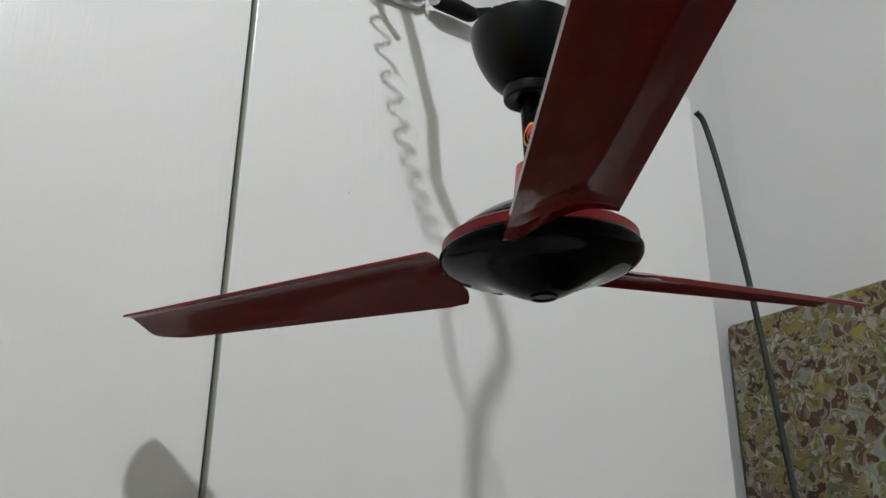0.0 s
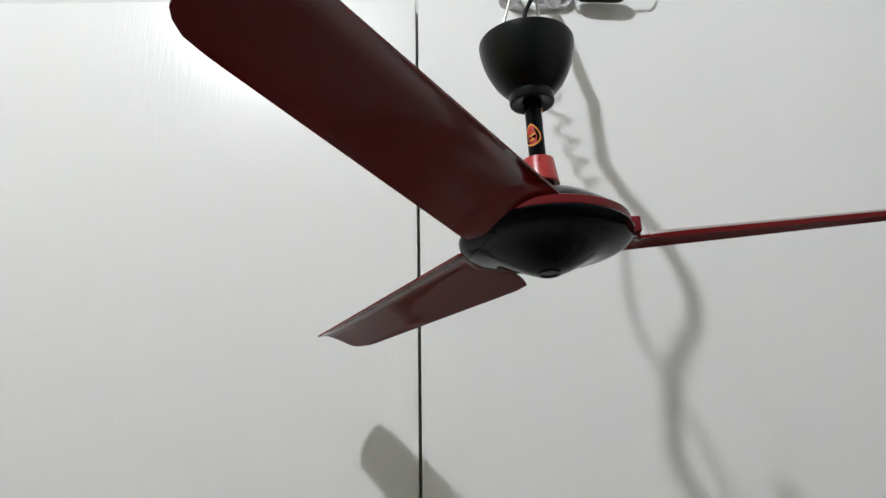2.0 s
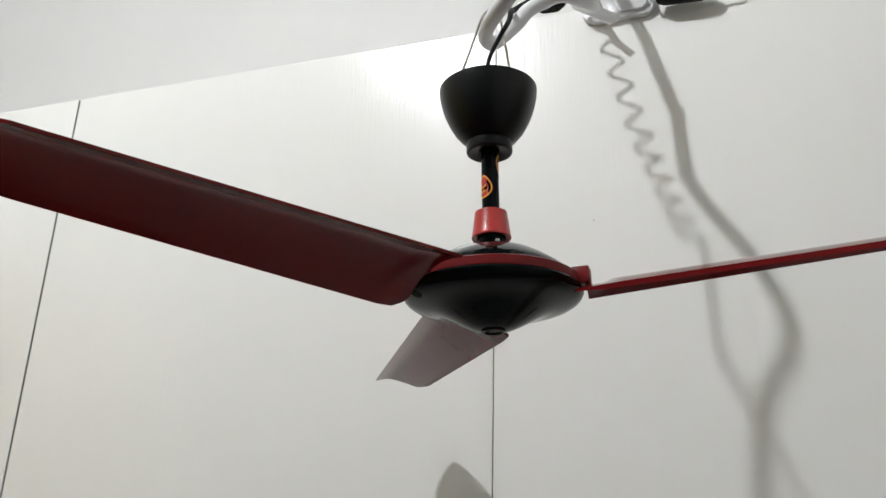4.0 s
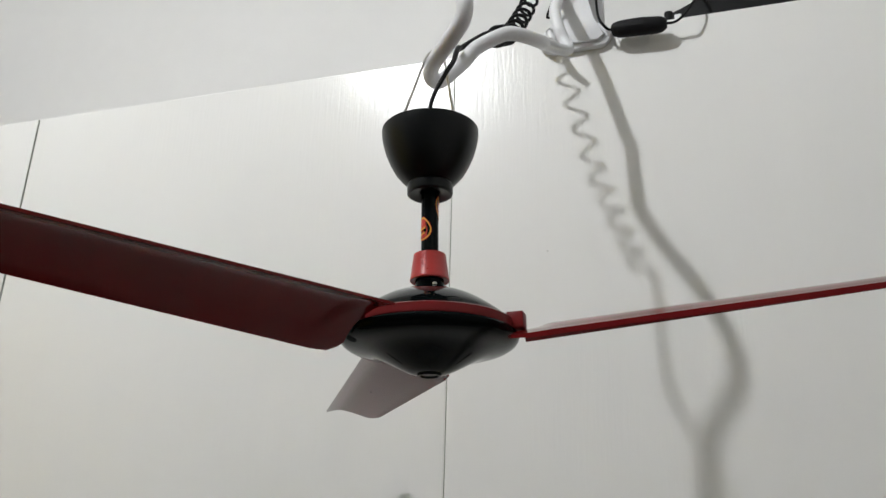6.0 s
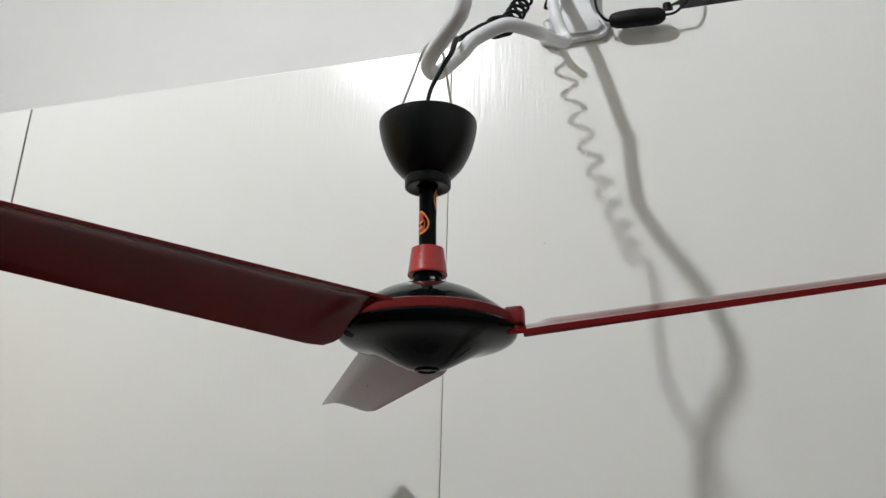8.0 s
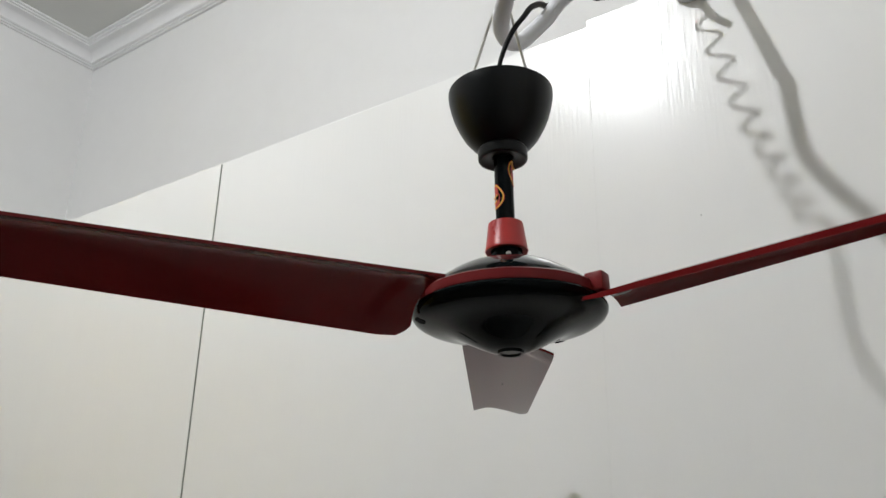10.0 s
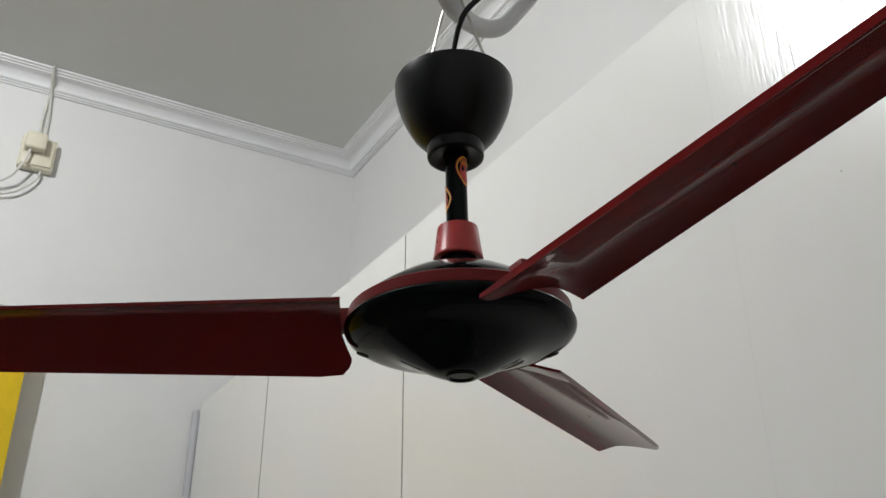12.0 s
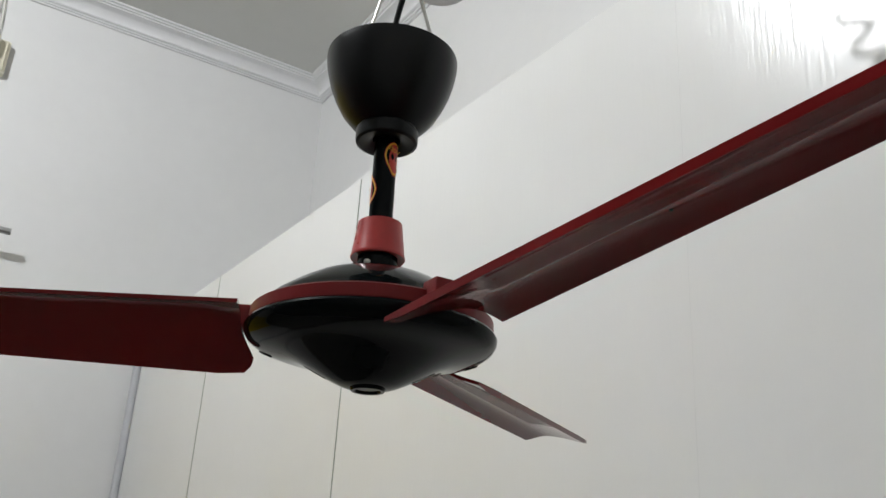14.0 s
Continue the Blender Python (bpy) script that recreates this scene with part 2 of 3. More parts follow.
# ---- the wardrobe ----
def wardrobe():
    w = thing("wardrobe", pose(0, 0, 0), "wide white woodgrain wardrobe with flat closed doors", "wardrobe")
    part("carcass", box(-1.960, .531, FRONT + .021, BACK - .005, 0.0, TOP - .004, .001, 1), M_CARC, w, "grey-white cabinet body")
    gaps = (-1.960, -1.3807, -0.7311, -0.0917, .5342)
    for i in range(4):
        proud = .009 if i == 3 else 0.0
        a = gaps[i] + (0.0 if i == 0 else .0015 if i == 3 else .0028 if i == 1 else .0013)
        b = gaps[i + 1] - (0.0 if i == 3 else .0015 if i == 2 else .0028 if i == 0 else .0013)
        d = part("door", box(a, b, FRONT - proud, FRONT + .018 - proud, .06, TOP + (.002 if i == 3 else 0), .0012, 2), M_DOOR, w,
                 "door standing slightly proud of the others" if i == 3 else "", 15)
        d.data.materials.append(M_EDGE)
        for f in d.data.polygons:
            f.material_index = int(abs(f.normal.x) > .7)
    # added strip, its grey stands in for the soft shadow beside the wall
    part("shade_strip", box(-1.9885, -1.9625, .324, .346, .02, TOP - .012, .009, 4), mat("blue_grey_shade", (0.50, 0.505, 0.525), 0.6, vary=0.06, scale=12), w, "added grey strip standing in for the soft shadow at the wall")
    # a small scuff on the door that stands proud
    part("scuff", box(.0200, .0216, FRONT - .0094, FRONT - .0085, 1.602, 1.6038, .0002, 1), M_CARC, d, "small dark scuff mark")
    return w


wardrobe()

# ---- the fan ----
TILT = pose(0, 0, HUB, -0.38, -1.96, 0)
AIM = 118.55        # direction of the first blade, degrees

fan = thing("ceiling_fan", TILT, "small maroon three-bladed fan with black motor hung from an arm", "fan")
motor = part("motor_housing", lathe([(0, -.0218), (.0080, -.0218), (.0105, -.0214), (.0140, -.0203), (.0190, -.0180), (.0240, -.0154),
                                     (.0290, -.0127), (.0340, -.0101), (.0385, -.0082), (.0425, -.0070), (.0465, -.0060), (.0510, -.0049),
                                     (.0550, -.0036), (.0582, -.0016), (.0598, .0008), (.0600, .0026),
                                     (.0592, .0039), (.0572, .0043), (.0560, .0042), (.0560, .0112), (.0545, .0122), (.0530, .0140),
                                     (.0495, .0172), (.0450, .0205), (.0400, .0241), (.0330, .0284),
                                     (.0250, .0320), (.0175, .0335), (.0165, .0350), (.0120, .0355), (0, .0355)], 96),
             M_BLACK, fan, "glossy black motor housing", 30)
part("end_cap", lathe([(0, -.0222), (.0058, -.0222), (.0064, -.0230), (.0078, -.0230), (.0084, -.0222), (.0084, -.0200), (0, -.0200)], 40),
     M_BLACK, motor, "round black cap")
for az in (70, 229, 347):
    bm = box(-.0062, .0062, -.0005, .0005, -.0004, .0004, .0002, 1)
    bm.transform(Matrix.Rotation(radians(az), 4, "Z") @ Matrix.Translation((.0262, 0, -.0140)) @ Matrix.Rotation(radians(-28), 4, "Y"))
    part("vent_slot", bm, M_DARK, motor, "dark slot running up the cone")
for az in (84, 222):
    bm = lathe([(0, -.0006), (.0034, -.0006), (.0036, .0004), (0, .0004)], 20)
    bm.transform(Matrix.Rotation(radians(az), 4, "Z") @ Matrix.Translation((.0545, 0, -.0034)) @ Matrix.Rotation(radians(-22), 4, "Y"))
    part("rim_hole", bm, M_DARK, motor, "dark round opening at the rim")
part("band", lathe([(.0540, .0040), (.0575, .0040), (.0582, .0048), (.0582, .0104), (.0572, .0112), (.0540, .0112)], 96), M_RING, fan,
     "red ring round the motor")
part("neck", lathe([(0, .0345), (.0115, .0345), (.0115, .0375), (.0100, .0380), (.0100, .0460), (0, .0460)], 40), M_BLACK, fan)
part("screw", lathe([(0, .0374), (.0016, .0374), (.0016, .0386), (.0010, .0390), (0, .0390)], 16), M_STEEL, fan, "small steel screw").location = \
    (.0065, -.0090, 0)
part("cone", lathe([(.0095, .0435), (.0134, .0430), (.0137, .0437), (.0134, .0447), (.0112, .0620), (.0106, .0622), (.0085, .0626),
                    (.0070, .0620)], 48), M_RED, fan, "red plastic cone at the foot of the rod")
rod = part("downrod", lathe([(0, .040), (.0061, .040), (.0061, .125), (0, .125)], 40), M_BLACK, fan, "thin black rod")
canopy = part("canopy", lathe([(.0072, .1100), (.0095, .1086), (.0146, .1080), (.0161, .1086), (.0164, .1096), (.0164, .1150), (.0157, .1163),
                               (.0166, .1170), (.0204, .1202), (.0250, .1258), (.0290, .1332), (.0322, .1410), (.0341, .1480),
                               (.0351, .1530), (.0355, .1570), (.0355, .1588), (.0351, .1591), (.0338, .1591), (.0332, .1578), (.012, .1575), (.011, .1600),
                               (.0060, .1605), (0, .1605)], 72),
              M_CANOPY, fan, "black bell-shaped canopy cup", 28)


def drop_sticker(azimuth, z, width, height, flip):
    """A tear-shaped label bent round the rod, with a yellow border."""
    def outline(k):
        pts = []
        for i in range(28):
            a = 2 * math.pi * i / 28
            x, y = math.cos(a), math.sin(a)
            x *= 1 - .42 * max(0, -y) ** 1.3
            if y < 0:
                y *= 1.25
            pts.append((x * width * k, y * height * k * flip))
        return pts

    def sheet(k, r):
        bm = bmesh.new()
        c = bm.verts.new((r * math.cos(azimuth), r * math.sin(azimuth), z))
        rings = []
        for f in (.5, 1):
            rings.append([bm.verts.new((r * math.cos(azimuth + x * f / r), r * math.sin(azimuth + x * f / r), z + y * f))
                          for x, y in outline(k)])
        n = len(rings[0])
        for i in range(n):
            bm.faces.new((c, rings[0][i], rings[0][(i + 1) % n]))
            bm.faces.new((rings[0][i], rings[1][i], rings[1][(i + 1) % n], rings[0][(i + 1) % n]))
        return bm
    s = part("sticker", sheet(1.0, .00618), M_STICK, rod, "red drop-shaped label with yellow border")
    edge = bmesh.new()
    n = 28
    o, i_ = outline(.96), outline(.84)
    vo = [edge.verts.new((.00632 * math.cos(azimuth + x / .0063), .00632 * math.sin(azimuth + x / .0063), z + y)) for x, y in o]
    vi = [edge.verts.new((.00632 * math.cos(azimuth + x / .0063), .00632 * math.sin(azimuth + x / .0063), z + y)) for x, y in i_]
    for k in range(n):
        edge.faces.new((vo[k], vo[(k + 1) % n], vi[(k + 1) % n], vi[k]))
    part("border", edge, M_GOLD, s)
    return s


def words(text, size, m, parent, material):
    cu = bpy.data.curves.new("print", "FONT")
    cu.body, cu.size, cu.align_x, cu.align_y = text, size, "CENTER", "CENTER"
    cu.extrude = .00005
    cu.materials.append(material)
    ob = new("print", cu)
    ob.parent = parent
    ob.matrix_local = m
    return ob


def facing(azimuth, r, z, roll=0):
    """A pose on the rod's skin that reads from outside."""
    n = Vector((math.cos(azimuth), math.sin(azimuth), 0))
    x = Vector((-math.sin(azimuth), math.cos(azimuth), 0))
    m = Matrix((x, Vector((0, 0, 1)), n)).transposed().to_4x4()
    return Matrix.Translation(n * r + Vector((0, 0, z))) @ m @ Matrix.Rotation(radians(roll), 4, "Z")


low = drop_sticker(radians(236), .0797, .0071, .0080, -1)
high = drop_sticker(radians(24), .0985, .0062, .0088, 1)
words("220V", .0036, facing(radians(12), .00645, .1022, -14), high, M_GOLD)
for dz, wd in ((.0005, .005), (-.003, .0034)):
    bm = box(-wd / 2, wd / 2, -.0006, .0006, -.00006, .00006)
    bm.transform(facing(radians(240), .00655, .0797 + dz, 18))
    part("print_bar", bm, M_GOLD, low)

# the steel hook over the arm
hook_line = glide([(-.0210, -.0130, .1575), (-.0115, -.0080, .1900), (-.0040, -.0048, .2165), (-.0005, -.0028, .2255), (.0045, -.0010, .2285), (.0092, .0010, .2255),
                   (.0112, .0022, .2165), (.0135, .0110, .1870), (.0162, .0195, .1575)], 8)
part("hook", tube(hook_line, .0010, 8), M_STEEL, fan, "bent steel wire hook")


def blade(vl, zl, vr, zr, zp, zq, more=0):
    """A thin cambered paddle: arc-shaped root round the motor, wavy tip with one pointed and one rounded corner."""
    NS, NW = 44, 16
    a0, a1 = radians(-22.7), radians(31.6)

    def root(w):
        a = a0 + (a1 - a0) * w
        r = .0622 - .0030 * (1 - w) ** 2 + .010 * max(0, 1 - w / .16) ** 2 + .0055 * max(0, (w - .6) / .4) ** 2
        return Vector((r * math.cos(a), r * math.sin(a), -.0069 + zq + (.0136 + zp - zq) * w))

    def tip(w):
        u = .3212 + more + (.3069 - .3212) * w + .0025 * math.sin(math.pi * w) - .003 * max(0, (w - .86) / .14) ** 2 - .016 * max(0, 1 - w / .22) ** 2.4
        return Vector((u, -.0025 + vr + (.050 + vl - vr) * w, .0030 + zr + (.0039 + zl - zr) * w))
    bm = bmesh.new()
    grid = {}
    for side in (0, 1):
        for i in range(NS + 1):
            for j in range(NW + 1):
                s, w = (i / NS) ** 1.6, j / NW
                p = root(w).lerp(tip(w), s)
                k = w / .70
                crest = k * (1.5 - .5 * k * k) if k < 1 else (1 - ((w - .70) / .30) ** 1.6)
                start = .095 - .08 * w
                ease = max(0, min(1, (s - start) / .03))
                ramp = (.72 + .28 * ease * ease * (3 - 2 * ease)) * (1 - .3 * s)
                lip = (.0006, .0002)[j] * min(1, s / .10, (1 - s) / .10) if side and j < 2 else 0
                drop = .0013 * min(1, s / .05, (1 - s) / .05) if j == 0 else 0
                p.z += .0080 * crest * ramp + (.0009 if side else -.0009 - drop) + lip
                grid[side, i, j] = bm.verts.new(p)
    for i in range(NS):
        for j in range(NW):
            bm.faces.new((grid[1, i, j], grid[1, i + 1, j], grid[1, i + 1, j + 1], grid[1, i, j + 1]))
            bm.faces.new((grid[0, i, j], grid[0, i, j + 1], grid[0, i + 1, j + 1], grid[0, i + 1, j]))
    for i in range(NS):
        for j in (0, NW):
            bm.faces.new((grid[0, i, j], grid[0, i + 1, j], grid[1, i + 1, j], grid[1, i, j]))
    for j in range(NW):
        for i in (0, NS):
            bm.faces.new((grid[0, i, j], grid[0, i, j + 1], grid[1, i, j + 1], grid[1, i, j]))
    return bm


def bracket():
    """The block that plugs a blade into the ring."""
    return box(.0540, .0655, -.0045, .0060, .0035, .0150, .0012, 2)


# each blade sits a little differently in its holder
SEAT = ((0, 0, 0, 0, 0, 0), (-.0058, -.0031, -.0119, -.0067, .0002, -.003), (-.004, .0159, .0015, .0085, -.0016, -.0017))
SPECK = ((.206, .014), (), (.166, .024))
for i in range(3):
    turn = Matrix.Rotation(radians(AIM + 120 * i), 4, "Z")
    bm = blade(*SEAT[i], more=.006 if i == 1 else 0)
    bm.transform(turn)
    spots = [min(bm.verts, key=lambda v: ((v.co - at).xy.length, v.co.z)).co.copy() for at in ([turn @ Vector((*SPECK[i], 0))] if SPECK[i] else [])]
    b = part("blade", bm, M_BLADE, fan, "glossy maroon blade with a wavy tip", 16)
    bm = bracket()
    bm.transform(turn)
    part("bracket", bm, M_RING, b, "red plastic holder")
    for spot in spots:
        bm = lathe([(0, -.0004), (.0007, -.0004), (.0007, .0004), (0, .0004)], 10)
        bm.transform(Matrix.Translation(spot))
        part("blemish", bm, M_DARK, b, "tiny dark speck")

# ---- the arm that carries the fan ----
arm = thing("clamp_arm", pose(.06, FRONT, TOP), "white bendable clamp arm gripping the wardrobe top", "phone holder")
HOME = Matrix.Translation((.06, FRONT, TOP)).inverted()


def arm_part(name, bm, material, label="", parent=None):
    bm.transform(HOME)
    return part(name, bm, material, parent or arm, label)


neck_line = glide([(.0430, .318, 1.945), (.0432, .311, 1.922), (.0476, .268, 1.878), (.0487, .2435, 1.846), (.0530, .2375, 1.823), (.0585, .2400, 1.806),
                   (.0630, .2380, 1.7945), (.0590, .2330, 1.7885), (.0481, .2115, 1.7826), (.0375, .1903, 1.7766), (.0340, .1800, 1.7725), (.0385, .1620, 1.7600), (.0500, .1455, 1.7430),
                   (.0565, .1280, 1.7295), (.0560, .1050, 1.7165), (.0464, .0889, 1.7125), (.0370, .0790, 1.7100), (.027, .074, 1.705), (.010, .067, 1.692), (.002, .062, 1.678), (-.007, .052, 1.661), (-.013, .043, 1.649),
                   (-.015, .030, 1.643), (-.011, .013, 1.641), (.001, -.006, 1.639), (.017, -.023, 1.642), (.027, -.032, 1.648), (.030, -.036, 1.659),
                   (.026, -.033, 1.675), (.020, -.031, 1.692), (.016, -.031, 1.706)], 8)
arm_part("flexible_neck", tube(neck_line, .0062, 20), M_WHITE, "smooth white bendable tube")
FACE = FRONT - .009
pad = []
for i in range(24):
    a = 2 * math.pi * i / 24
    cx = .0585 + (.026 if math.cos(a) > 0 else -.026)
    pad.append((cx + .0165 * math.cos(a), 1.865 + .0165 * math.sin(a)))
jaw = arm_part("front_jaw", prism(pad, FACE - .0085, FACE - .0012, .002), M_WHITE, "rounded white jaw plate")
arm_part("jaw_pad", prism([(x, z) for x, z in pad], FACE - .0012, FACE - .0001), M_CORD, "thin rubber pad", jaw)
arm_part("body", join(prism([(.022, 1.862), (.030, 1.855), (.086, 1.855), (.094, 1.862), (.080, 1.885), (.072, 1.930), (.068, 1.960), (.046, 1.960), (.042, 1.930),
                             (.034, 1.885)], FACE - .0135, FACE - .0080, .002),
                      box(.040, .074, FACE - .013, FACE + .032, 1.935, 1.962, .006)), M_WHITE, "white clamp body")
arm_part("back_jaw", box(.030, .090, FACE + .0305, FACE + .040, TOP + .003, 1.958, .003), M_WHITE)
arm_part("lever", tube(glide([(.030, .312, 1.870), (.0390, .3046, 1.8440), (.0475, .3010, 1.8340), (.0525, .2988, 1.8285)], 6), .0042, 12), M_WHITE, "short white lever")

# ---- cord, coil and switch ----
cord = thing("coiled_cable", pose(.02, .30, 1.88), "black coiled cable with a slide switch over the wardrobe top", "cable")
CORD_HOME = Matrix.Translation((.02, .30, 1.88)).inverted()


def cord_part(name, bm, label="", parent=None, material=None):
    bm.transform(CORD_HOME)
    return part(name, bm, material or M_RUBBER, parent or cord, label)


lead = glide([(-.0075, -.0010, 1.576), (-.0051, .0009, 1.6055), (.0038, .0028, 1.6277), (.0065, .0150, 1.6470), (.0040, .0300, 1.6650), (-.0020, .0550, 1.6865),
              (-.0080, .0784, 1.7020), (-.0072, .0890, 1.7113), (-.0008, .1033, 1.7268), (.0058, .1140, 1.7385), (.0120, .1280, 1.7480), (.0170, .1400, 1.7540)], 8)
cord_part("lead", tube(lead, .0025, 10, [.0014 + .0011 * min(1, i / 44) for i in range(len(lead))]), "thin black lead")
axis = glide([(.0085, .141, 1.753), (.0075, .170, 1.774), (.0075, .205, 1.800), (.0095, .243, 1.842), (.012, .279, 1.888), (.018, .298, 1.935)], 60)
coil = []
TURNS = 12
for i, p in enumerate(axis):
    d = (axis[min(i + 1, len(axis) - 1)] - axis[max(i - 1, 0)]).normalized()
    u = (Vector((1, 0, 0)) - d * d.x).normalized()
    v = d.cross(u)
    a = 2 * math.pi * TURNS * i / (len(axis) - 1)
    coil.append(p + .0090 * (u * math.cos(a) + v * math.sin(a)))
cord_part("coil", tube(coil, .0019, 7), "springy black coiled cord")
cord_part("tail", tube(glide([coil[-1], (.030, .300, 1.940), (.040, .318, 1.905), (.030, .302, 1.885), (.050, .300, 1.925), (.082, .306, 1.925),
                              (.088, .308, 1.880), (.094, .306, 1.864), (.100, .312, 1.861), (.110, .314, 1.861)], 8), .0015, 8))
switch = cord_part("switch", tube(glide([(.102, .314, 1.861), (.108, .314, 1.861), (.115, .314, 1.8605), (.133, .3135, 1.860), (.150, .314, 1.859), (.158, .314, 1.859),
                                         (.164, .314, 1.859)], 4), .009, 18,
                                  [r * 1.18 for r in (.0040, .0055, .0066, .0068, .0074, .0078, .0080, .0082, .0083, .0085, .0086, .0087, .0087, .0087, .0086, .0085, .0083, .0082, .0080, .0078, .0074, .0068, .0060, .0050, .0040)]), "black slide switch on the cord")
cord_part("slider", box(.125, .141, .3035, .3055, 1.856, 1.864, .0008), "", switch)
cord_part("tail", tube(glide([(.162, .314, 1.859), (.174, .314, 1.860), (.185, .309, 1.866), (.196, .314, 1.884), (.207, .345, 1.905), (.206, .400, 1.884), (.20, .50, 1.879),
                              (.18, .70, 1.879)], 8), .0015, 8))

# ---- black carrying strap bar on the wardrobe top ----
bar = thing("black_bar", pose(.275, FRONT + .02, TOP), "flat black plastic bar with a grip hole, lying on the wardrobe", "bar")
BAR_HOME = Matrix.Translation((.275, FRONT + .02, TOP)).inverted()


def bar_part(name, bm, material, label="", parent=None):
    bm.transform(BAR_HOME)
    return part(name, bm, material, parent or bar, label)


def bar_body():
    """A flat bar whose far end carries an oval hole."""
    left = prism([(.170, TOP + .003), (.338, TOP + .003), (.338, TOP + .0345), (.205, TOP + .036), (.170, TOP + .020)], FRONT + .004, FRONT + .040, .002)
    ring = bmesh.new()
    lo = [(.338, TOP + .003), (.360, TOP + .003), (.372, TOP + .003), (.380, TOP + .010), (.380, TOP + .0185), (.380, TOP + .026), (.372, TOP + .034), (.360, TOP + .0342),
          (.338, TOP + .0345), (.338, TOP + .0185)]
    ang = [math.atan2(z - TOP - .0185, x - .361) for x, z in lo]
    inn = [(.361 + .015 * math.cos(a), TOP + .0185 + .008 * math.sin(a)) for a in ang]
    vs = [[ring.verts.new((x, y, z)) for x, z in pts] for pts in (lo, inn) for y in (FRONT + .008, FRONT + .036)]
    n = len(lo)
    for i in range(n):
        j = (i + 1) % n
        ring.faces.new((vs[0][i], vs[0][j], vs[2][j], vs[2][i]))
        ring.faces.new((vs[1][i], vs[3][i], vs[3][j], vs[1][j]))
        ring.faces.new((vs[0][i], vs[1][i], vs[1][j], vs[0][j]))
        ring.faces.new((vs[2][i], vs[2][j], vs[3][j], vs[3][i]))
    return join(left, ring)


bar_part("bar_body", bar_body(), M_RUBBER)
bar_part("knob", tube([Vector((.166, FRONT + .010, TOP + .006)), Vector((.166, FRONT + .010, TOP + .024))], .005, 14), M_RUBBER, "small black knob")
bar_part("tag", box(.1725, .180, FRONT - .001, FRONT + .0035, TOP + .0035, TOP + .013), M_WHITE, "small white paper tag")

# ---- pole and printed cloth beside the wardrobe ----
pole = part("leaning_pole", tube(glide([(.548, .335, 1.860), (.562, .335, 1.846), (.580, .335, 1.785), (.596, .334, 1.700), (.612, .333, 1.600), (.640, .331, 1.340),
                                        (.670, .329, 1.000), (.715, .326, .500), (.755, .323, .004)], 8), .0042, 14), M_STAFF)
tagged(pole, "thin dark bent pole leaning beside the wardrobe", "pole")

mattress = thing("folded_mattress", pose(1.118, .45, 0), "folded mattress in printed brown floral cloth standing on edge", "mattress")
bm = box(-.062, .066, -.42, .305, 0.0, 1.722, .012, 3)
for v in bm.verts:
    v.co.z += .012 * math.sin(v.co.y * 9) * (v.co.z > 1.5)
part("cover", bm, M_PRINT, mattress)


# ---- things on the west wall ----
def air_conditioner():
    ac = thing("air_conditioner", pose(LEFT, -.80, 2.348), "white wall-mounted air conditioner with rounded front", "air conditioner")
    prof = [(.001, .000), (.115, -.004), (.150, .012), (.176, .050), (.186, .098), (.190, .180), (.188, .285), (.176, .318), (.150, .330), (.001, .332)]

    def along(pts, y0, y1, bevel=.014):
        b = prism([(d * .93, z * .89) for d, z in pts], y0, y1, bevel)
        return b
    part("body", along(prof, -.42, .39), M_AC, ac, "rounded white casing")
    part("front_panel", along([(.1865, .112), (.194, .116), (.1945, .286), (.182, .318), (.178, .316), (.1885, .284)], -.41, .380, .0015), M_AC, ac)
    part("louver", along([(.128, .010), (.150, .016), (.175, .052), (.1835, .098), (.1865, .098), (.179, .050), (.153, .012)], -.40, .335, .0012), M_AC, ac)
    part("panel_gap", along([(.178, .0985), (.1885, .0985), (.1890, .108), (.180, .108)], -.41, .380, .0), M_CARC, ac)
    eye = lathe([(0, 0), (.008, 0), (.008, .002), (0, .002)], 20)
    eye.transform(Matrix.Translation((.1755, .330, .0925)) @ Matrix.Rotation(radians(90), 4, "Y"))
    part("sensor", eye, M_DARK, ac, "black round sensor window")
    return ac


air_conditioner()

sock = thing("wall_socket", pose(LEFT, -.197, 2.529), "ivory surface-mounted wall socket with a plug in it", "socket")
part("base", box(.0005, .030, -.046, .046, -.050, .050, .006, 3), M_IVORY, sock)
part("faceplate", box(.0295, .036, -.040, .040, -.044, .044, .003, 2), M_IVORY, sock)
plug = thing("power_plug", pose(LEFT + .036, -.205, 2.543), "ivory mains plug pushed into the socket", "plug")
part("plug_body", box(0, .034, -.030, .026, -.022, .030, .008, 3), M_IVORY, plug)
part("plug_lead", tube(glide([(.018, -.012, -.018), (.016, -.018, -.055), (.004, -.045, -.110), (-.022, -.100, -.142), (-.026, -.160, -.150), (-.030, -.215, -.145)], 8), .0034, 10),
     M_CORD, plug, "grey-white flex drooping to the air conditioner")
feed = part("supply_cable", join(tube(glide([(LEFT + .006, -.188, 2.590), (LEFT + .006, -.190, 2.660), (LEFT + .008, -.196, 2.730), (LEFT + .030, -.200, 2.752),
                                             (LEFT + .062, -.204, 2.768), (LEFT + .088, -.206, CEIL - .004)], 8), .0045, 10),
                                 tube(glide([(LEFT + .006, -.202, 2.588), (LEFT + .007, -.204, 2.660), (LEFT + .009, -.200, 2.730), (LEFT + .032, -.201, 2.753),
                                             (LEFT + .064, -.205, 2.769), (LEFT + .088, -.207, CEIL - .004)], 8), .0035, 10)), M_CORD)
tagged(feed, "pair of grey-white cables running up over the cornice", "cable")
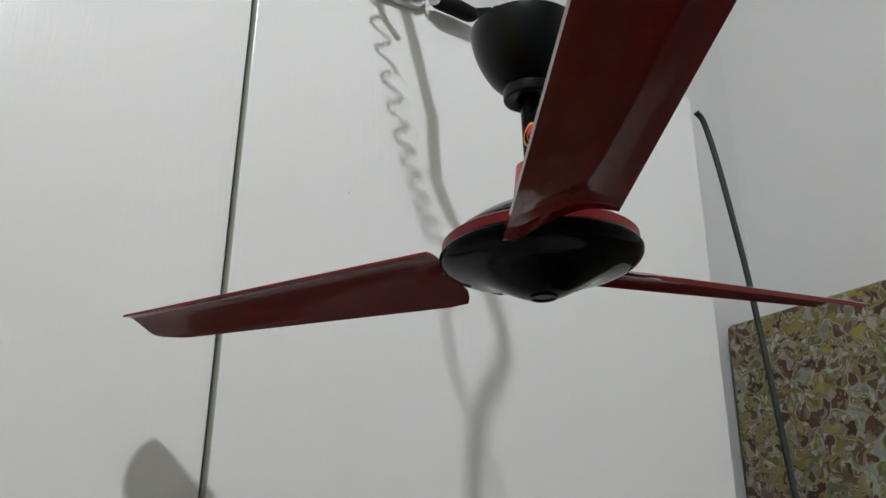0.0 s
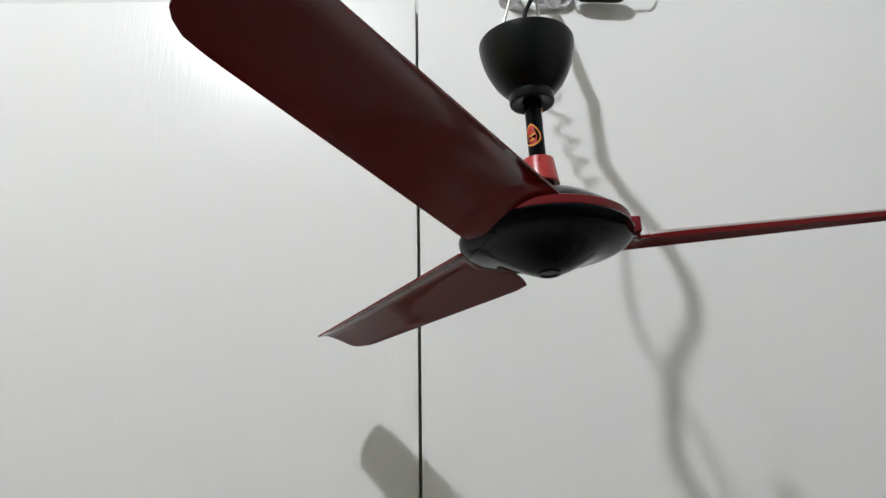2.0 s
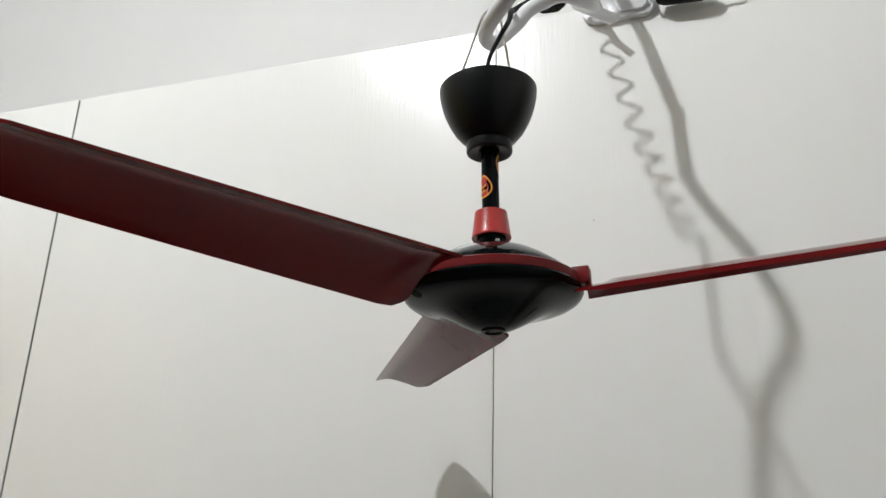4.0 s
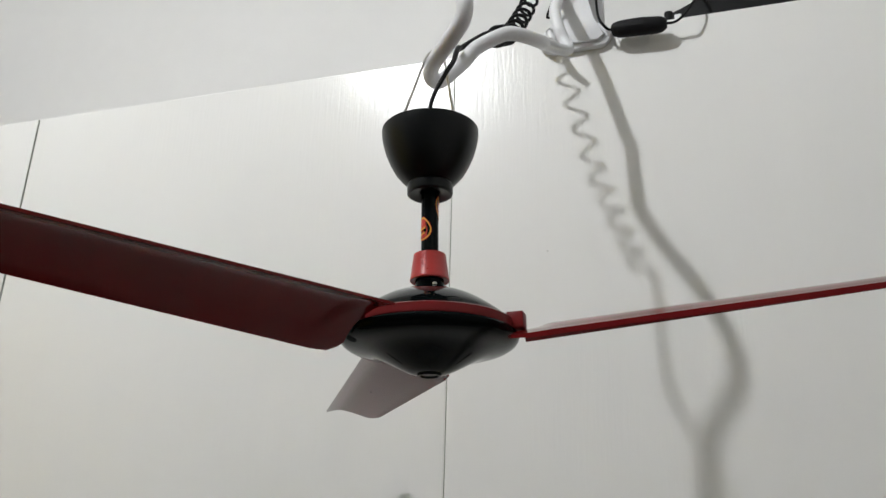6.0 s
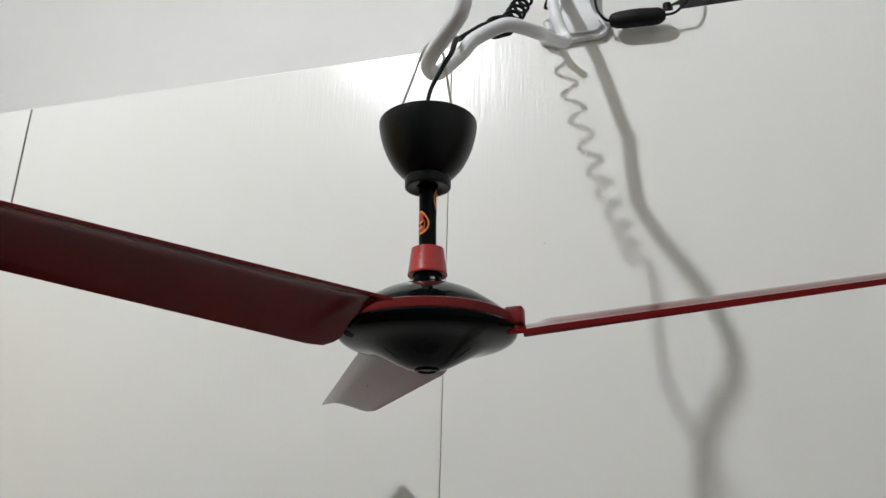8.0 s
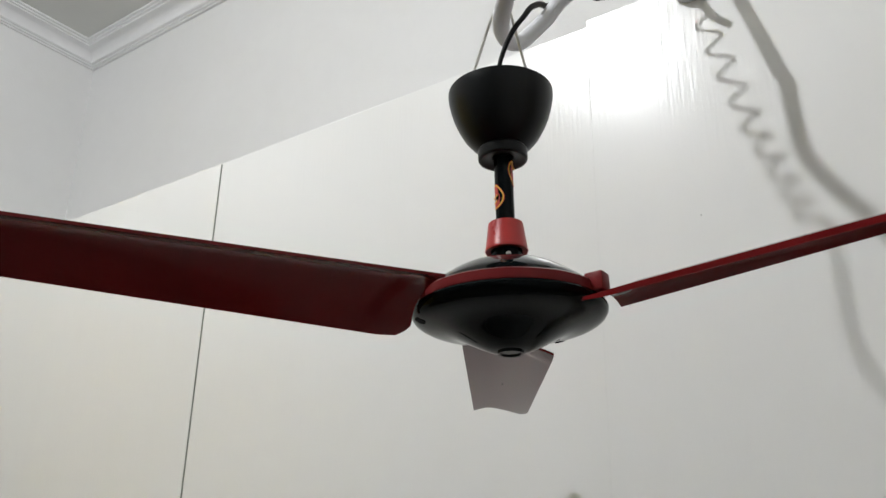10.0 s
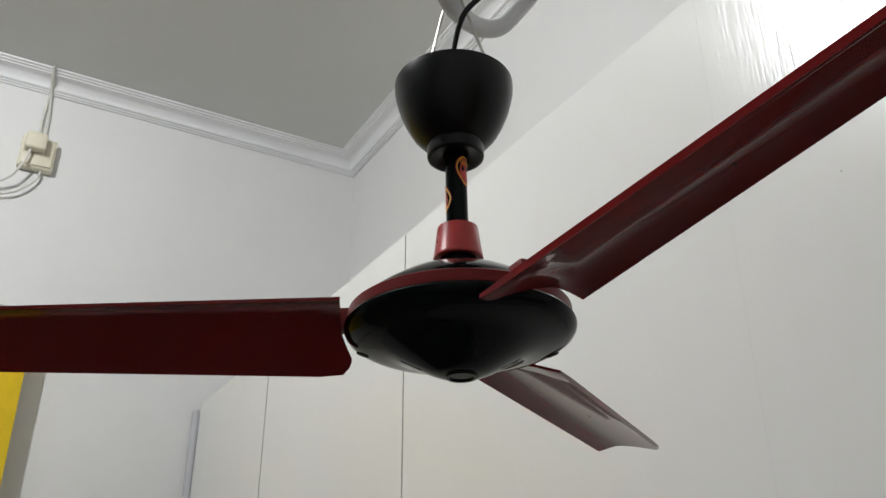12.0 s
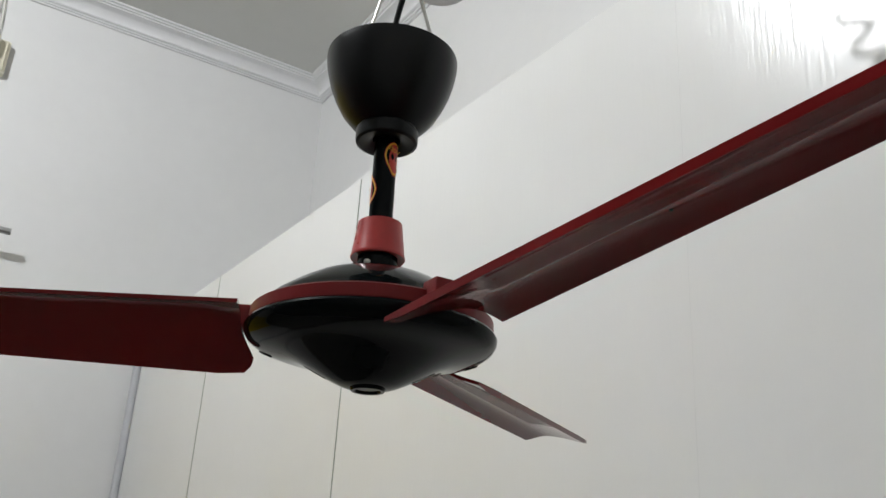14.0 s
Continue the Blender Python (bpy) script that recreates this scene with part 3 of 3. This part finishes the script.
loop = part("drooping_cable", tube(glide([(LEFT + .015, -.180, 2.495), (LEFT + .018, -.186, 2.450), (LEFT + .020, -.230, 2.400), (LEFT + .016, -.300, 2.378),
                                          (LEFT + .012, -.370, 2.392), (LEFT + .012, -.412, 2.408)], 8), .0034, 10), M_CORD)
tagged(loop, "grey-white cable drooping from socket to air conditioner", "cable")

RODX = LEFT + .080
rail = thing("curtain_rail", pose(RODX, -.70, 2.034), "double metal curtain rail on white wall brackets", "curtain rail")
part("rod", tube([Vector((0, -.62, 0)), Vector((0, .655, 0))], .0088, 18), M_ROD, rail)
part("rod", tube([Vector((-.045, -.62, .028)), Vector((-.045, .545, .028))], .006, 14), M_ROD, rail)
for y in (-.55, .575):
    part("wall_bracket", join(box(-.0795, -.072, y - .022, y + .022, -.055, .050, .003), box(-.075, .012, y - .010, y + .010, -.022, -.008, .003),
                              box(-.012, .013, y - .018, y + .018, -.024, .014, .005)), M_WHITE, rail, "white plastic bracket")


def curtain():
    """A hung cloth with soft folds and steel eyelets on the rod."""
    c = thing("curtain", pose(RODX, -.70, 0), "bright yellow cloth curtain hanging in folds with eyelets", "curtain")
    bm = bmesh.new()
    NY, NZ = 150, 26
    g = {}
    for side in (0, 1):
        for i in range(NY + 1):
            for j in range(NZ + 1):
                y = -.60 + 1.185 * i / NY
                z = .12 + 1.900 * j / NZ
                k = .35 + .65 * j / NZ
                ph = 2 * math.pi * (y + .6) / .165 + .5 * math.sin(z * 1.7 + y * 3)
                x = .022 * k * math.sin(ph) + .010 * math.sin(ph * .47 + z * 2.1) * (1 - .5 * j / NZ)
                sag = -.012 * (1 - math.cos(ph)) * (j == NZ)
                spread = 1 + .01 * (1 - j / NZ)
                g[side, i, j] = bm.verts.new((x + (.0012 if side else -.0012), y * spread, z + sag))
    for i in range(NY):
        for j in range(NZ):
            bm.faces.new((g[0, i, j], g[0, i + 1, j], g[0, i + 1, j + 1], g[0, i, j + 1]))
            bm.faces.new((g[1, i, j], g[1, i, j + 1], g[1, i + 1, j + 1], g[1, i + 1, j]))
    for i in range(NY):
        for j in (0, NZ):
            bm.faces.new((g[0, i, j], g[0, i + 1, j], g[1, i + 1, j], g[1, i, j]))
    for j in range(NZ):
        for i in (0, NY):
            bm.faces.new((g[0, i, j], g[0, i, j + 1], g[1, i, j + 1], g[1, i, j]))
    part("cloth", bm, M_YELLOW, c, angle=80)
    for n in range(14):
        y = -.55 + .0825 * n + .02
        pts = [Vector((.017 * math.cos(2 * math.pi * i / 20), 0, .017 * math.sin(2 * math.pi * i / 20))) for i in range(21)]
        ring = tube(pts, .0032, 8)
        ring.transform(Matrix.Translation((.0, y, 2.0335)) @ Matrix.Rotation(radians(-35 if n % 2 else 35), 4, "Z"))
        part("eyelet", ring, M_STEEL, c, "steel eyelet ring")
    return c


curtain()
